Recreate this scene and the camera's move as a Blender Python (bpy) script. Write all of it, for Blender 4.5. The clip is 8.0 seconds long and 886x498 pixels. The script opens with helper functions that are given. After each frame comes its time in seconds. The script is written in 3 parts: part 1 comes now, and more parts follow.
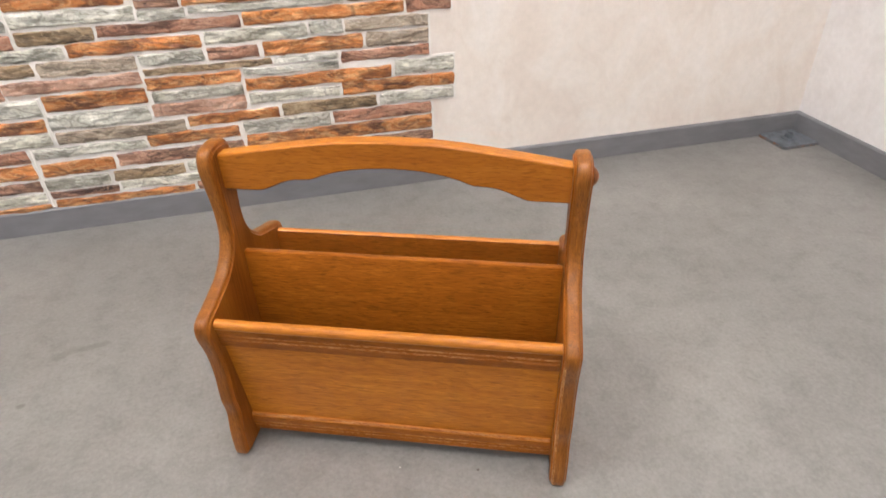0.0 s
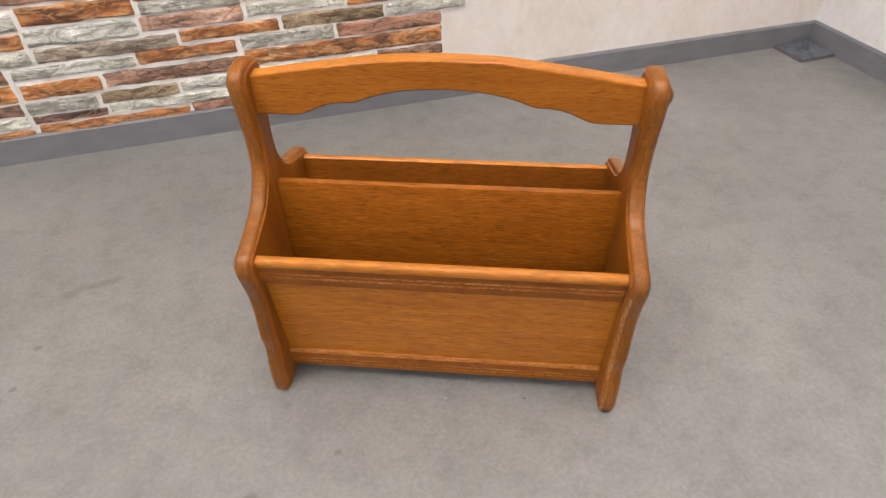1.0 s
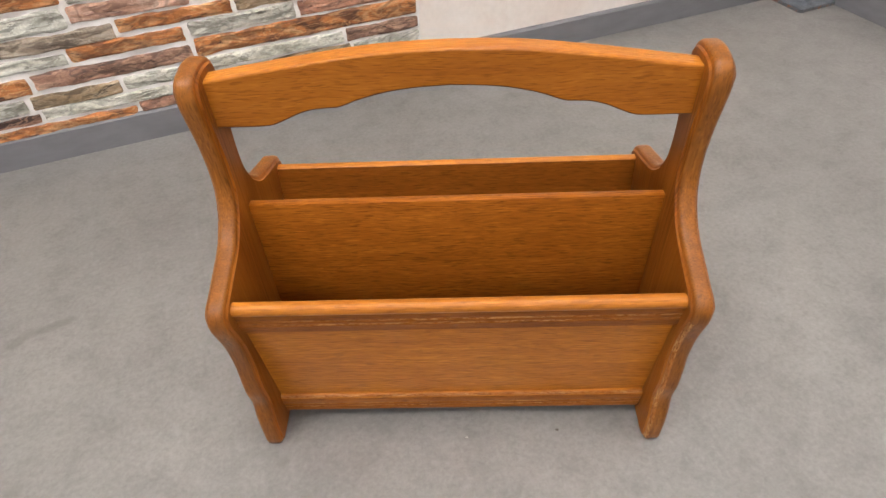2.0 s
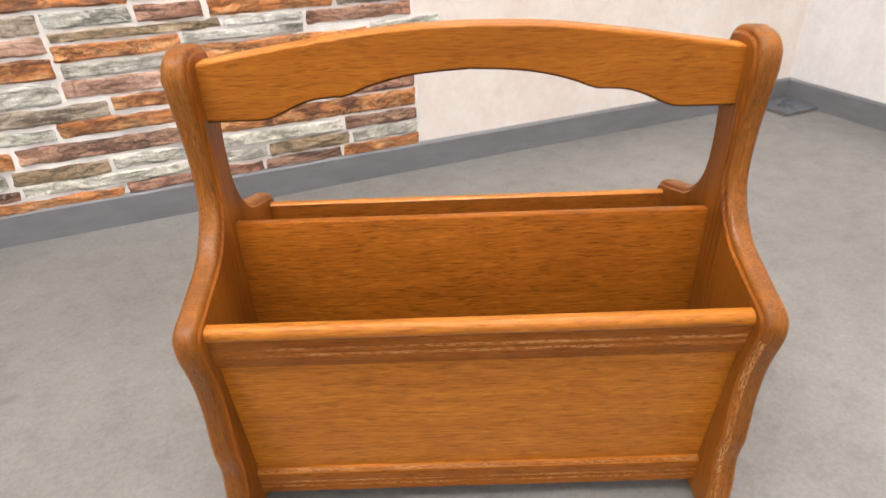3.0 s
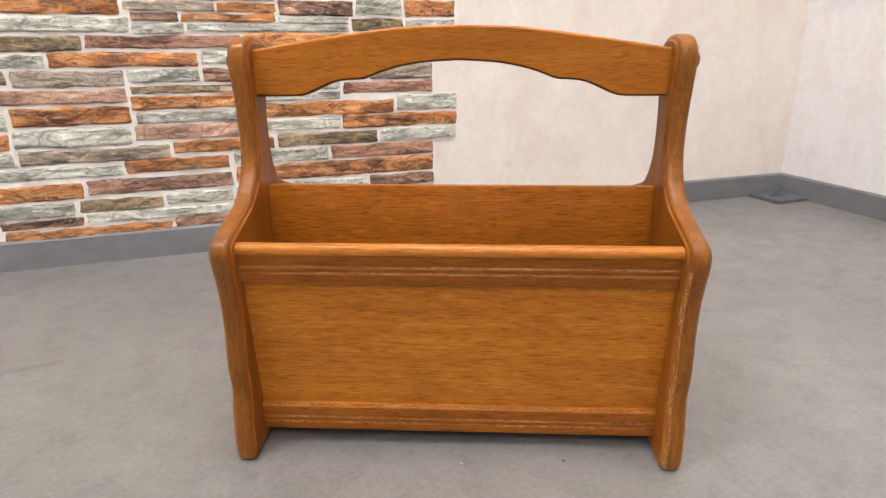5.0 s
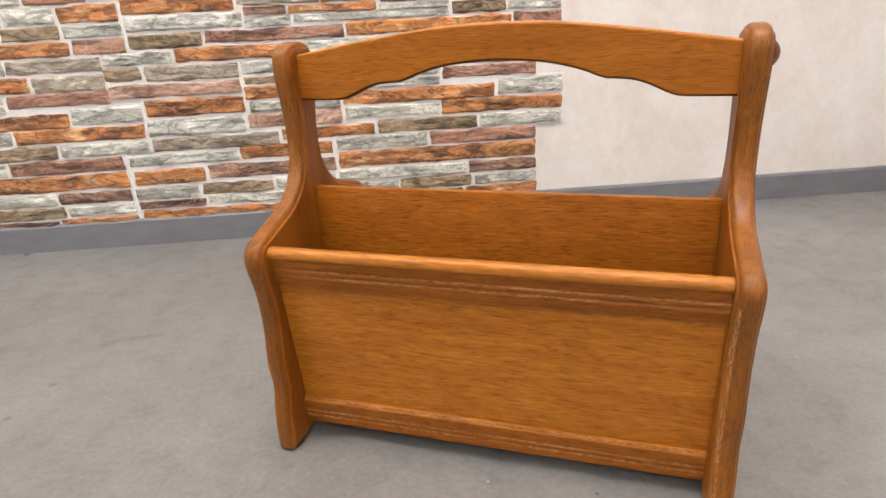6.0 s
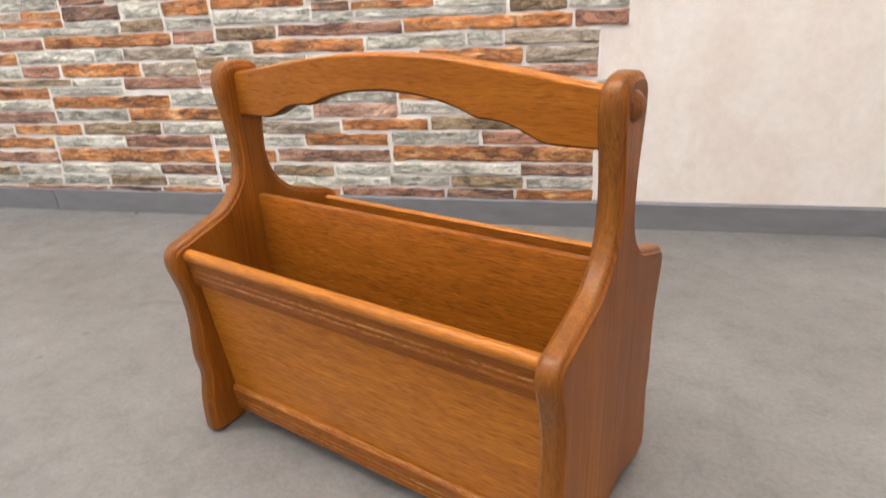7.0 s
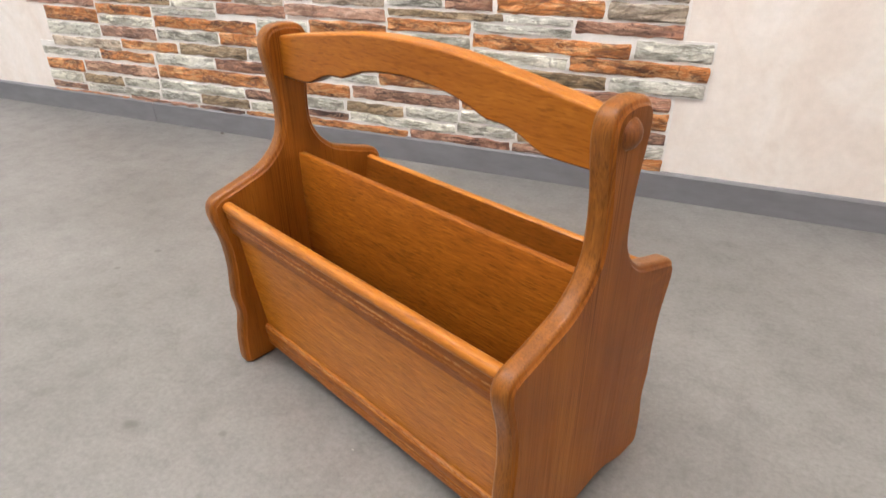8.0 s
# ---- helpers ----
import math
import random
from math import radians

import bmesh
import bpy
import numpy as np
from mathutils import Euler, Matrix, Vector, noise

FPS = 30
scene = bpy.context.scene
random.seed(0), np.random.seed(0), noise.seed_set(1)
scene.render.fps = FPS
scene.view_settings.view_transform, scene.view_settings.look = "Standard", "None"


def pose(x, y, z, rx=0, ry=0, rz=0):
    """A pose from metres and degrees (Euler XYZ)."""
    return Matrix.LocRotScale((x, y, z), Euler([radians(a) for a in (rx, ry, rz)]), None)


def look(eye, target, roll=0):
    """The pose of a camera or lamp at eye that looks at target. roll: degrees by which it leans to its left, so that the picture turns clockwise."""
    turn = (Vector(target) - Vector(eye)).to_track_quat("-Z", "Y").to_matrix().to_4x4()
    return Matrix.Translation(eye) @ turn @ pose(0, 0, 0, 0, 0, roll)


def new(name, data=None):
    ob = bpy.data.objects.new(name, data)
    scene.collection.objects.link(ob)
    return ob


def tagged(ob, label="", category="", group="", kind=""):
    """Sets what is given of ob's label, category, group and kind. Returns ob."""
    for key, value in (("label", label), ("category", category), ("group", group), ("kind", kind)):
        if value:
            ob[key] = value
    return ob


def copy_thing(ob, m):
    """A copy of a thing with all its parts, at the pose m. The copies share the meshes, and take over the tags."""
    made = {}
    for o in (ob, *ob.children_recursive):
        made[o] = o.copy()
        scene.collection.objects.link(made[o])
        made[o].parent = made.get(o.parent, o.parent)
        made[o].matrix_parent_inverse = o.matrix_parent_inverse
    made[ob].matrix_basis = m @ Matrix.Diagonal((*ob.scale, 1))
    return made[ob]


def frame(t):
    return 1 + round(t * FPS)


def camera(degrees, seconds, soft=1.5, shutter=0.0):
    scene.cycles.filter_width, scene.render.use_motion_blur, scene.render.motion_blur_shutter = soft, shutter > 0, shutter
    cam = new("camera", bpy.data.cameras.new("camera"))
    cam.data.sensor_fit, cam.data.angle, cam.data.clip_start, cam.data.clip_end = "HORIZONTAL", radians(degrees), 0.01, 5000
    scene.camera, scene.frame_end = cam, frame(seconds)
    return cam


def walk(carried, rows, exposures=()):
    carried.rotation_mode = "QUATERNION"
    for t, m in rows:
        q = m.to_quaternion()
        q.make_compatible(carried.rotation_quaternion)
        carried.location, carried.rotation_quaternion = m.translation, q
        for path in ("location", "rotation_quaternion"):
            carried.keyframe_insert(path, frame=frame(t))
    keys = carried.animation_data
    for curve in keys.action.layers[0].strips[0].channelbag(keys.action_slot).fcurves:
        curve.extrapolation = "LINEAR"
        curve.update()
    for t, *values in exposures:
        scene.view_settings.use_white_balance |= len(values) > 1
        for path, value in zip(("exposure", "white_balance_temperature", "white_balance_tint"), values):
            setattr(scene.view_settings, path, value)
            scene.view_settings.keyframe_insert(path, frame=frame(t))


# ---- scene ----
cam = camera(72.31, 8.0, soft=1.4, shutter=0.2)
PATH = [
    (0, (0.1549, -0.6131, 0.6955), (-0.1050, 1.0361, -0.4056), -1.92),
    (0.5, (0.1133, -0.6021, 0.6811), (-0.0213, 0.9294, -0.5980), -0.44),
    (1, (0.0564, -0.5830, 0.6837), (-0.0991, 0.9140, -0.6334), -1.17),
    (1.2, (0.0437, -0.5703, 0.6800), (-0.0744, 0.9135, -0.6558), -0.10),
    (2.3, (-0.0073, -0.4296, 0.6075), (-0.0653, 0.9953, -0.7947), -3.76),
    (2.5, (-0.0178, -0.4259, 0.5691), (-0.0478, 1.0544, -0.7754), -2.59),
    (2.8, (-0.0264, -0.4399, 0.5227), (-0.0496, 1.1796, -0.6506), -2.97),
    (3, (-0.0225, -0.4637, 0.5089), (-0.0331, 1.2592, -0.5067), -2.08),
    (3.5, (-0.0014, -0.5344, 0.4901), (-0.0081, 1.2530, -0.4071), -0.86),
    (4, (0.0066, -0.5875, 0.4571), (-0.0618, 1.2559, -0.3154), -1.56),
    (4.2, (0.0120, -0.5978, 0.4491), (-0.0619, 1.2587, -0.2912), -1.70),
    (5.3, (0.0156, -0.6316, 0.3996), (-0.1115, 1.2649, -0.2223), 0.88),
    (5.5, (0.0292, -0.6235, 0.4089), (-0.1518, 1.2477, -0.2737), 1.36),
    (6, (0.1203, -0.5735, 0.4330), (-0.4462, 1.2060, -0.2828), -2.93),
    (6.2, (0.1681, -0.5506, 0.4522), (-0.5151, 1.2178, -0.1852), -3.73),
    (6.5, (0.2407, -0.5189, 0.4682), (-0.6593, 1.1657, -0.1251), -3.93),
    (7, (0.3569, -0.4377, 0.4704), (-0.6935, 1.0801, -0.2995), -2.63),
    (7.2, (0.3850, -0.4086, 0.4665), (-0.6883, 0.9883, -0.4804), -2.88),
    (7.5, (0.4113, -0.3816, 0.4712), (-0.7281, 0.9196, -0.5330), -2.07),
    (7.7, (0.4188, -0.3741, 0.4871), (-0.7856, 0.8467, -0.5420), 0.48),
    (8, (0.4144, -0.3760, 0.5306), (-0.8049, 0.8613, -0.4606), -0.27),
]
EXPOSURES = [(0, -0.1), (0.5, -0.16), (1.2, -0.19), (2.5, -0.09), (3, 0.12), (3.5, 0.15), (4.2, 0.07), (5.5, -0.08), (6.5, -0.06), (7, -0.08), (7.5, -0.03), (8, -0.03)]
walk(cam, [(t, look(eye, target, roll)) for t, eye, target, roll in PATH], EXPOSURES)

# ---- light ----
world = bpy.data.worlds.new("sky")
scene.world = world
world.use_nodes = True
wn = world.node_tree
sky = wn.nodes.new("ShaderNodeTexSky")
sky.sky_type, sky.sun_disc = "NISHITA", False
sky.sun_elevation, sky.sun_rotation = radians(40), radians(200)
wn.nodes["Background"].inputs[1].default_value = 0.1
wn.links.new(sky.outputs[0], wn.nodes["Background"].inputs[0])

ROOM = pose(0, 0, 0, 0, 0, 21.69)          # the room is turned against the rack
X0, X1, Y0, Y1, H = -3.3, 1.2533, -4.2, 0.7200, 2.7


def window_light(name, m, w, h, power, colour):
    lamp = bpy.data.lights.new(name, "AREA")
    lamp.shape, lamp.size, lamp.size_y, lamp.energy, lamp.color = "RECTANGLE", w, h, power, colour
    ob = new(name, lamp)
    ob.matrix_world = m
    return ob


LAMP_POWER = 46.0
SIDE_WINDOW = (-1.9, 0.4, 0.08, 2.3)        # along the wall, then sill and head
window_light("side_window_light", ROOM @ look((X0 + 0.1, -0.75, 1.2), (0, -0.75, 1.15)), 2.2, 2.1, 22, (0.84, 0.92, 1.0))


# ---- materials ----
def nodes_of(name):
    mat = bpy.data.materials.new(name)
    mat.use_nodes = True
    t = mat.node_tree
    return mat, t, t.nodes["Principled BSDF"]


def node(t, kind, inputs=None, **props):
    n = t.nodes.new("ShaderNode" + kind)
    for k, v in props.items():
        if k == "blend_type":
            n.blend_type = v
        elif k == "data_type":
            n.data_type = v
        elif k == "operation":
            n.operation = v
        elif k == "noise_dimensions":
            n.noise_dimensions = v
        elif k == "feature":
            n.feature = v
    for k, v in (inputs or {}).items():
        if isinstance(v, bpy.types.NodeSocket):
            t.links.new(v, n.inputs[k])
        else:
            n.inputs[k].default_value = v
    return n


def ramp(t, fac, *stops):
    n = t.nodes.new("ShaderNodeValToRGB")
    t.links.new(fac, n.inputs[0])
    e = n.color_ramp.elements
    while len(e) < len(stops):
        e.new(0.5)
    for el, (p, c) in zip(e, stops):
        el.position = p
        el.color = (*c, 1) if not isinstance(c, float) else (c, c, c, 1)
    return n.outputs[0]


def mix(t, fac, a, b, blend="MIX"):
    n = t.nodes.new("ShaderNodeMix")
    n.data_type, n.blend_type = "RGBA", blend
    for i, v in ((0, fac), (6, a), (7, b)):
        if isinstance(v, bpy.types.NodeSocket):
            t.links.new(v, n.inputs[i])
        else:
            n.inputs[i].default_value = v if i == 0 else (*v, 1)
    return n.outputs[2]


def coords(t, scale, random_shift=False):
    c = t.nodes.new("ShaderNodeTexCoord")
    m = t.nodes.new("ShaderNodeMapping")
    m.inputs["Scale"].default_value = scale
    t.links.new(c.outputs["Object"], m.inputs["Vector"])
    if random_shift:
        info = t.nodes.new("ShaderNodeObjectInfo")
        k = node(t, "Math", {0: info.outputs["Random"], 1: 37.0}, operation="MULTIPLY")
        t.links.new(k.outputs[0], m.inputs["Location"])
    return m.outputs[0]


def noise_tex(t, vec, scale, detail=4.0, rough=0.55, distort=0.0):
    return node(t, "TexNoise", {"Vector": vec, "Scale": scale, "Detail": detail, "Roughness": rough, "Distortion": distort}).outputs[0]


def bump(t, bsdf, height, strength, distance):
    b = node(t, "Bump", {"Strength": strength, "Distance": distance, "Height": height})
    t.links.new(b.outputs[0], bsdf.inputs["Normal"])


def oak(name, axis, deep, mid, fair, pore, worn=0.0, gloss=0.14, lines=0.6, sheen=0.03):
    """Lacquered oak, its grain along the given axis; pore, lines: strength of the short dark pores and of the fine growth lines;
    worn: rubbed pale in ragged patches."""
    mat, t, b = nodes_of(name)
    at = t.nodes.new("ShaderNodeTexCoord").outputs["Object"]
    sway = node(t, "TexNoise", {"Vector": at, "Scale": 9.0, "Detail": 2.0}).outputs["Color"]
    sway = node(t, "VectorMath", {0: sway, 1: (0.5, 0.5, 0.5)}, operation="SUBTRACT").outputs[0]
    sway = node(t, "VectorMath", {0: sway, 1: (0.0, 0.010, 0.010) if axis == "x" else (0.010, 0.010, 0.0)}, operation="MULTIPLY").outputs[0]
    at = node(t, "VectorMath", {0: at, 1: sway}, operation="ADD").outputs[0]

    def along(a, c):
        return node(t, "Mapping", {"Vector": at, "Scale": (a, c, c) if axis == "x" else (c, c, a)}).outputs[0]

    drift = noise_tex(t, along(7.0, 16.0), 1.0, 3.0, 0.6)
    bands = noise_tex(t, along(3.0, 90.0), 1.0, 3.0, 0.55)
    growth = noise_tex(t, along(32.0, 500.0), 1.0, 3.0, 0.66)
    pores = noise_tex(t, along(60.0, 780.0), 1.0, 1.5, 0.55)
    flecks = noise_tex(t, along(64.0, 580.0), 1.0, 1.0, 0.5)
    c = ramp(t, mix(t, 0.5, drift, bands), (0.26, deep), (0.5, mid), (0.74, fair))
    c = mix(t, lines, c, ramp(t, growth, (0.32, (0.54, 0.46, 0.38)), (0.46, (0.92, 0.90, 0.88)), (0.54, (1.05, 1.07, 1.07)), (0.68, (1.32, 1.38, 1.40))), "MULTIPLY")
    c = mix(t, pore, c, ramp(t, pores, (0.35, (0.36, 0.28, 0.22)), (0.43, (0.90, 0.88, 0.86)), (0.50, (1.0, 1.0, 1.0))), "MULTIPLY")
    c = mix(t, pore * 0.9, c, ramp(t, flecks, (0.55, (1.0, 1.0, 1.0)), (0.68, (1.38, 1.50, 1.6))), "MULTIPLY")
    if worn:
        rub = noise_tex(t, along(170.0, 700.0), 1.0, 3.0, 0.7)
        patch = noise_tex(t, along(22.0, 60.0), 1.0, 2.0, 0.5)
        hit = node(t, "Math", {0: ramp(t, rub, (0.42, 0.0), (0.58, 1.0)), 1: ramp(t, patch, (0.36, 0.25), (0.60, 1.0))}, operation="MULTIPLY").outputs[0]
        hit = node(t, "Math", {0: hit, 1: worn}, operation="MULTIPLY").outputs[0]
        c = mix(t, hit, c, (0.56, 0.31, 0.125))
    t.links.new(c, b.inputs["Base Color"])
    t.links.new(ramp(t, growth, (0.3, 0.46), (0.7, 0.34)), b.inputs["Roughness"])
    b.inputs["Specular IOR Level"].default_value = gloss
    b.inputs["Coat Weight"].default_value = sheen
    b.inputs["Coat Roughness"].default_value = 0.2
    bump(t, b, mix(t, 0.5, pores, growth), 0.42, 0.0007)
    return mat


def oak_side(name, deep, mid, fair):
    """Smooth upright oak: an even face with one bundle of dark growth lines and pale arched flecks beside it."""
    mat, t, b = nodes_of(name)
    at = t.nodes.new("ShaderNodeTexCoord").outputs["Object"]

    def scaled(x, y, z):
        return node(t, "Mapping", {"Vector": at, "Scale": (x, y, z)}).outputs[0]

    drift = noise_tex(t, scaled(6, 22.0, 5.0), 1.0, 3.0, 0.6)
    growth = noise_tex(t, scaled(30, 560.0, 5.0), 1.0, 2.0, 0.55, 0.1)
    pores = noise_tex(t, scaled(60, 760.0, 36.0), 1.0, 2.0, 0.6)
    where = node(t, "SeparateXYZ", {0: at}).outputs
    bent = node(t, "Math", {0: where[1], 1: node(t, "Math", {0: where[2], 1: 0.10}, operation="MULTIPLY").outputs[0]}, operation="SUBTRACT").outputs[0]
    off = node(t, "Math", {0: bent, 1: 0.052}, operation="ADD").outputs[0]
    near = ramp(t, node(t, "Math", {0: node(t, "Math", {0: off}, operation="ABSOLUTE").outputs[0], 1: 20.0}, operation="MULTIPLY").outputs[0], (0.10, 1.0), (0.42, 0.0))
    c = ramp(t, drift, (0.30, deep), (0.5, mid), (0.72, fair))
    c = mix(t, near, c, ramp(t, growth, (0.37, (0.68, 0.61, 0.55)), (0.49, (1.0, 1.0, 1.0)), (0.64, (1.14, 1.18, 1.18))), "MULTIPLY")
    c = mix(t, 0.18, c, ramp(t, growth, (0.34, (0.5, 0.42, 0.36)), (0.52, (1.0, 1.0, 1.0)), (0.7, (1.2, 1.22, 1.22))), "MULTIPLY")
    c = mix(t, 0.35, c, ramp(t, pores, (0.34, (0.45, 0.38, 0.32)), (0.43, (0.96, 0.95, 0.95)), (0.6, (1.0, 1.0, 1.0))), "MULTIPLY")
    arcs = noise_tex(t, scaled(30, 30.0, 130.0), 1.0, 2.0, 0.5, 0.7)
    behind = ramp(t, node(t, "Math", {0: where[1], 1: 5.0}, operation="MULTIPLY").outputs[0], (0.25, 0.0), (0.42, 0.55))
    c = mix(t, behind, c, ramp(t, arcs, (0.40, (0.92, 0.90, 0.88)), (0.54, (1.0, 1.0, 1.0)), (0.66, (1.28, 1.34, 1.38))), "MULTIPLY")
    t.links.new(c, b.inputs["Base Color"])
    t.links.new(ramp(t, growth, (0.3, 0.44), (0.7, 0.34)), b.inputs["Roughness"])
    b.inputs["Specular IOR Level"].default_value = 0.14
    b.inputs["Coat Weight"].default_value = 0.03
    b.inputs["Coat Roughness"].default_value = 0.2
    bump(t, b, mix(t, 0.5, pores, growth), 0.2, 0.0005)
    return mat


def thin_lines(t, height, width):
    """1 along the middle contour of a noise, 0 beside it."""
    off = node(t, "Math", {0: height, 1: 0.5}, operation="SUBTRACT").outputs[0]
    return ramp(t, node(t, "Math", {0: off}, operation="ABSOLUTE").outputs[0], (width * 0.3, 1.0), (width, 0.0))


def stone(name, dark, mid, light, streak):
    """Split stone: broad tints, facets, thin slanting cracks and pale ridges."""
    mat, t, b = nodes_of(name)
    v = coords(t, (5.0, 14.0, 14.0), True)
    w = coords(t, (9.0, 40.0, 40.0), True)
    slant = node(t, "Mapping", {"Vector": coords(t, (1, 1, 1), True), "Rotation": (0.0, radians(24), 0.0), "Scale": (16.0, 40.0, 48.0)}).outputs[0]
    patches = noise_tex(t, v, 2.0, 3.0, 0.55, 1.2)
    veins = noise_tex(t, w, 1.6, 5.0, 0.62, 1.6)
    cracks = noise_tex(t, slant, 0.7, 1.5, 0.5, 0.7)
    ridges = noise_tex(t, coords(t, (15.0, 60.0, 60.0), True), 0.9, 3.0, 0.5, 1.6)
    grit = noise_tex(t, coords(t, (1, 1, 1), True), 230.0, 4.0, 0.75)
    c = ramp(t, patches, (0.37, dark), (0.45, mid), (0.55, mid), (0.64, light))
    # split facets: stretched, bent cells, each one's share of light put into its colour
    bend = node(t, "TexNoise", {"Vector": v, "Scale": 3.0, "Detail": 3.0}).outputs["Color"]
    bend = node(t, "VectorMath", {0: bend, 1: (3.0, 3.0, 3.0)}, operation="MULTIPLY").outputs[0]
    cell = node(t, "TexVoronoi", {"Vector": node(t, "VectorMath", {0: slant, 1: bend}, operation="ADD").outputs[0], "Scale": 1.3, "Randomness": 1.0})
    tone = node(t, "SeparateColor", {0: cell.outputs["Color"]}).outputs[0]
    c = mix(t, 1.0, c, ramp(t, tone, (0.0, 0.62), (0.35, 0.92), (0.65, 1.08), (1.0, 1.46)), "MULTIPLY")
    c = mix(t, ramp(t, veins, (0.34, 0.9), (0.42, 0.0)), c, streak)
    c = mix(t, node(t, "Math", {0: thin_lines(t, ridges, 0.05), 1: 0.55}, operation="MULTIPLY").outputs[0], c, light)
    c = mix(t, node(t, "Math", {0: thin_lines(t, cracks, 0.045), 1: 0.5}, operation="MULTIPLY").outputs[0], c, streak)
    c = mix(t, 0.45, c, ramp(t, grit, (0.32, 0.6), (0.5, 1.0), (0.68, 1.4)), "MULTIPLY")
    info = t.nodes.new("ShaderNodeObjectInfo")
    c = mix(t, 1.0, c, ramp(t, info.outputs["Random"], (0.0, (0.84, 0.82, 0.80)), (0.5, (1.0, 1.0, 1.0)), (1.0, (1.14, 1.12, 1.08))), "MULTIPLY")
    t.links.new(c, b.inputs["Base Color"])
    b.inputs["Roughness"].default_value = 0.55
    b.inputs["Specular IOR Level"].default_value = 0.35
    relief = mix(t, 0.5, mix(t, 0.5, veins, cracks), ramp(t, tone, (0.0, 0.3), (1.0, 0.7)))
    bump(t, b, mix(t, 0.25, relief, grit), 1.0, 0.007)
    return mat


RED = ((0.180, 0.0490, 0.0066), (0.250, 0.0745, 0.0092), (0.312, 0.1030, 0.0132))
GOLD = ((0.215, 0.0600, 0.0062), (0.288, 0.0865, 0.0086), (0.355, 0.1170, 0.0125))
FAIR = ((0.345, 0.1045, 0.0100), (0.442, 0.1490, 0.0138), (0.540, 0.2020, 0.0200))
OAK_LONG, OAK_UPRIGHT = oak("oak_lengthwise", "x", *RED, 0.5, lines=0.3), oak_side("oak_upright", (0.195, 0.0555, 0.0068), (0.258, 0.0795, 0.0095), (0.318, 0.1075, 0.0135))
OAK_VENEER, OAK_FRONT = oak("oak_veneer", "x", *GOLD, 0.6, lines=0.48), oak("oak_fair_veneer", "x", *FAIR, 0.5, gloss=0.2, lines=0.48, sheen=0.05)
OAK_HANDLE = oak("oak_handle", "x", (0.270, 0.0800, 0.0080), (0.335, 0.1080, 0.0108), (0.400, 0.1400, 0.0150), 0.45, gloss=0.18, lines=0.22)
# paler oak for upward faces, with the light from above in its colour
OAK_LIT = oak("oak_lit_top", "x", (0.330, 0.1010, 0.0105), (0.410, 0.1410, 0.0145), (0.490, 0.1880, 0.0220), 0.4, gloss=0.26, lines=0.4, sheen=0.07)
# the shade below the handle, put into the colour of its lower edge
OAK_SHADED = oak("oak_shaded_underside", "x", (0.055, 0.016, 0.003), (0.095, 0.029, 0.004), (0.150, 0.050, 0.007), 0.3)
OAK_END = oak("oak_dowel_end", "z", (0.110, 0.0310, 0.0055), (0.165, 0.0490, 0.0076), (0.220, 0.0710, 0.0110), 0.5, gloss=0.25)
OAK_WORN = oak("oak_rubbed_edge", "x", *RED, 0.4, 0.5, lines=0.3)
OAK_LINE = oak("oak_rubbed_groove", "x", *RED, 0.3, 0.6, lines=0.3)
OAK_EDGE = oak("oak_edge_grain", "z", (0.135, 0.0415, 0.0062), (0.212, 0.0700, 0.0090), (0.290, 0.1040, 0.0135), 0.5, gloss=0.24, lines=0.35, sheen=0.06)
OAK_WORN_UPRIGHT = oak("oak_rubbed_upright_edge", "z", *RED, 0.5, 0.85)
STONE = {
    "orange": stone("orange_stone", (0.1850, 0.0740, 0.0360), (0.440, 0.168, 0.052), (0.6250, 0.3550, 0.1700), (0.0585, 0.0270, 0.0198)),
    "rust": stone("rust_stone", (0.1440, 0.0702, 0.0495), (0.3330, 0.1665, 0.1080), (0.4680, 0.2790, 0.1980), (0.0675, 0.0342, 0.0270)),
    "pink": stone("pink_stone", (0.2250, 0.1215, 0.0900), (0.4050, 0.2385, 0.1710), (0.5400, 0.3780, 0.2970), (0.1170, 0.0612, 0.0450)),
    "brown": stone("brown_stone", (0.0720, 0.0405, 0.0324), (0.2430, 0.1350, 0.0945), (0.4680, 0.2970, 0.2070), (0.0378, 0.0234, 0.0216)),
    "olive": stone("olive_stone", (0.0945, 0.0666, 0.0387), (0.2520, 0.1800, 0.1062), (0.4230, 0.3375, 0.2340), (0.0540, 0.0378, 0.0243)),
    "taupe": stone("taupe_stone", (0.2160, 0.1710, 0.1305), (0.3960, 0.3330, 0.2610), (0.5400, 0.4770, 0.3960), (0.1350, 0.1035, 0.0765)),
    "grey": stone("grey_stone", (0.2750, 0.2710, 0.2290), (0.4550, 0.4550, 0.4000), (0.6600, 0.6600, 0.6080), (0.1550, 0.1470, 0.1180)),
}

GROUT, t, b = nodes_of("white_grout")
t.links.new(ramp(t, noise_tex(t, coords(t, (1, 1, 1)), 60, 4), (0.3, (0.68, 0.655, 0.625)), (0.7, (0.79, 0.77, 0.745))), b.inputs["Base Color"])
b.inputs["Roughness"].default_value = 0.7
bump(t, b, noise_tex(t, coords(t, (1, 1, 1)), 220, 3), 0.3, 0.002)


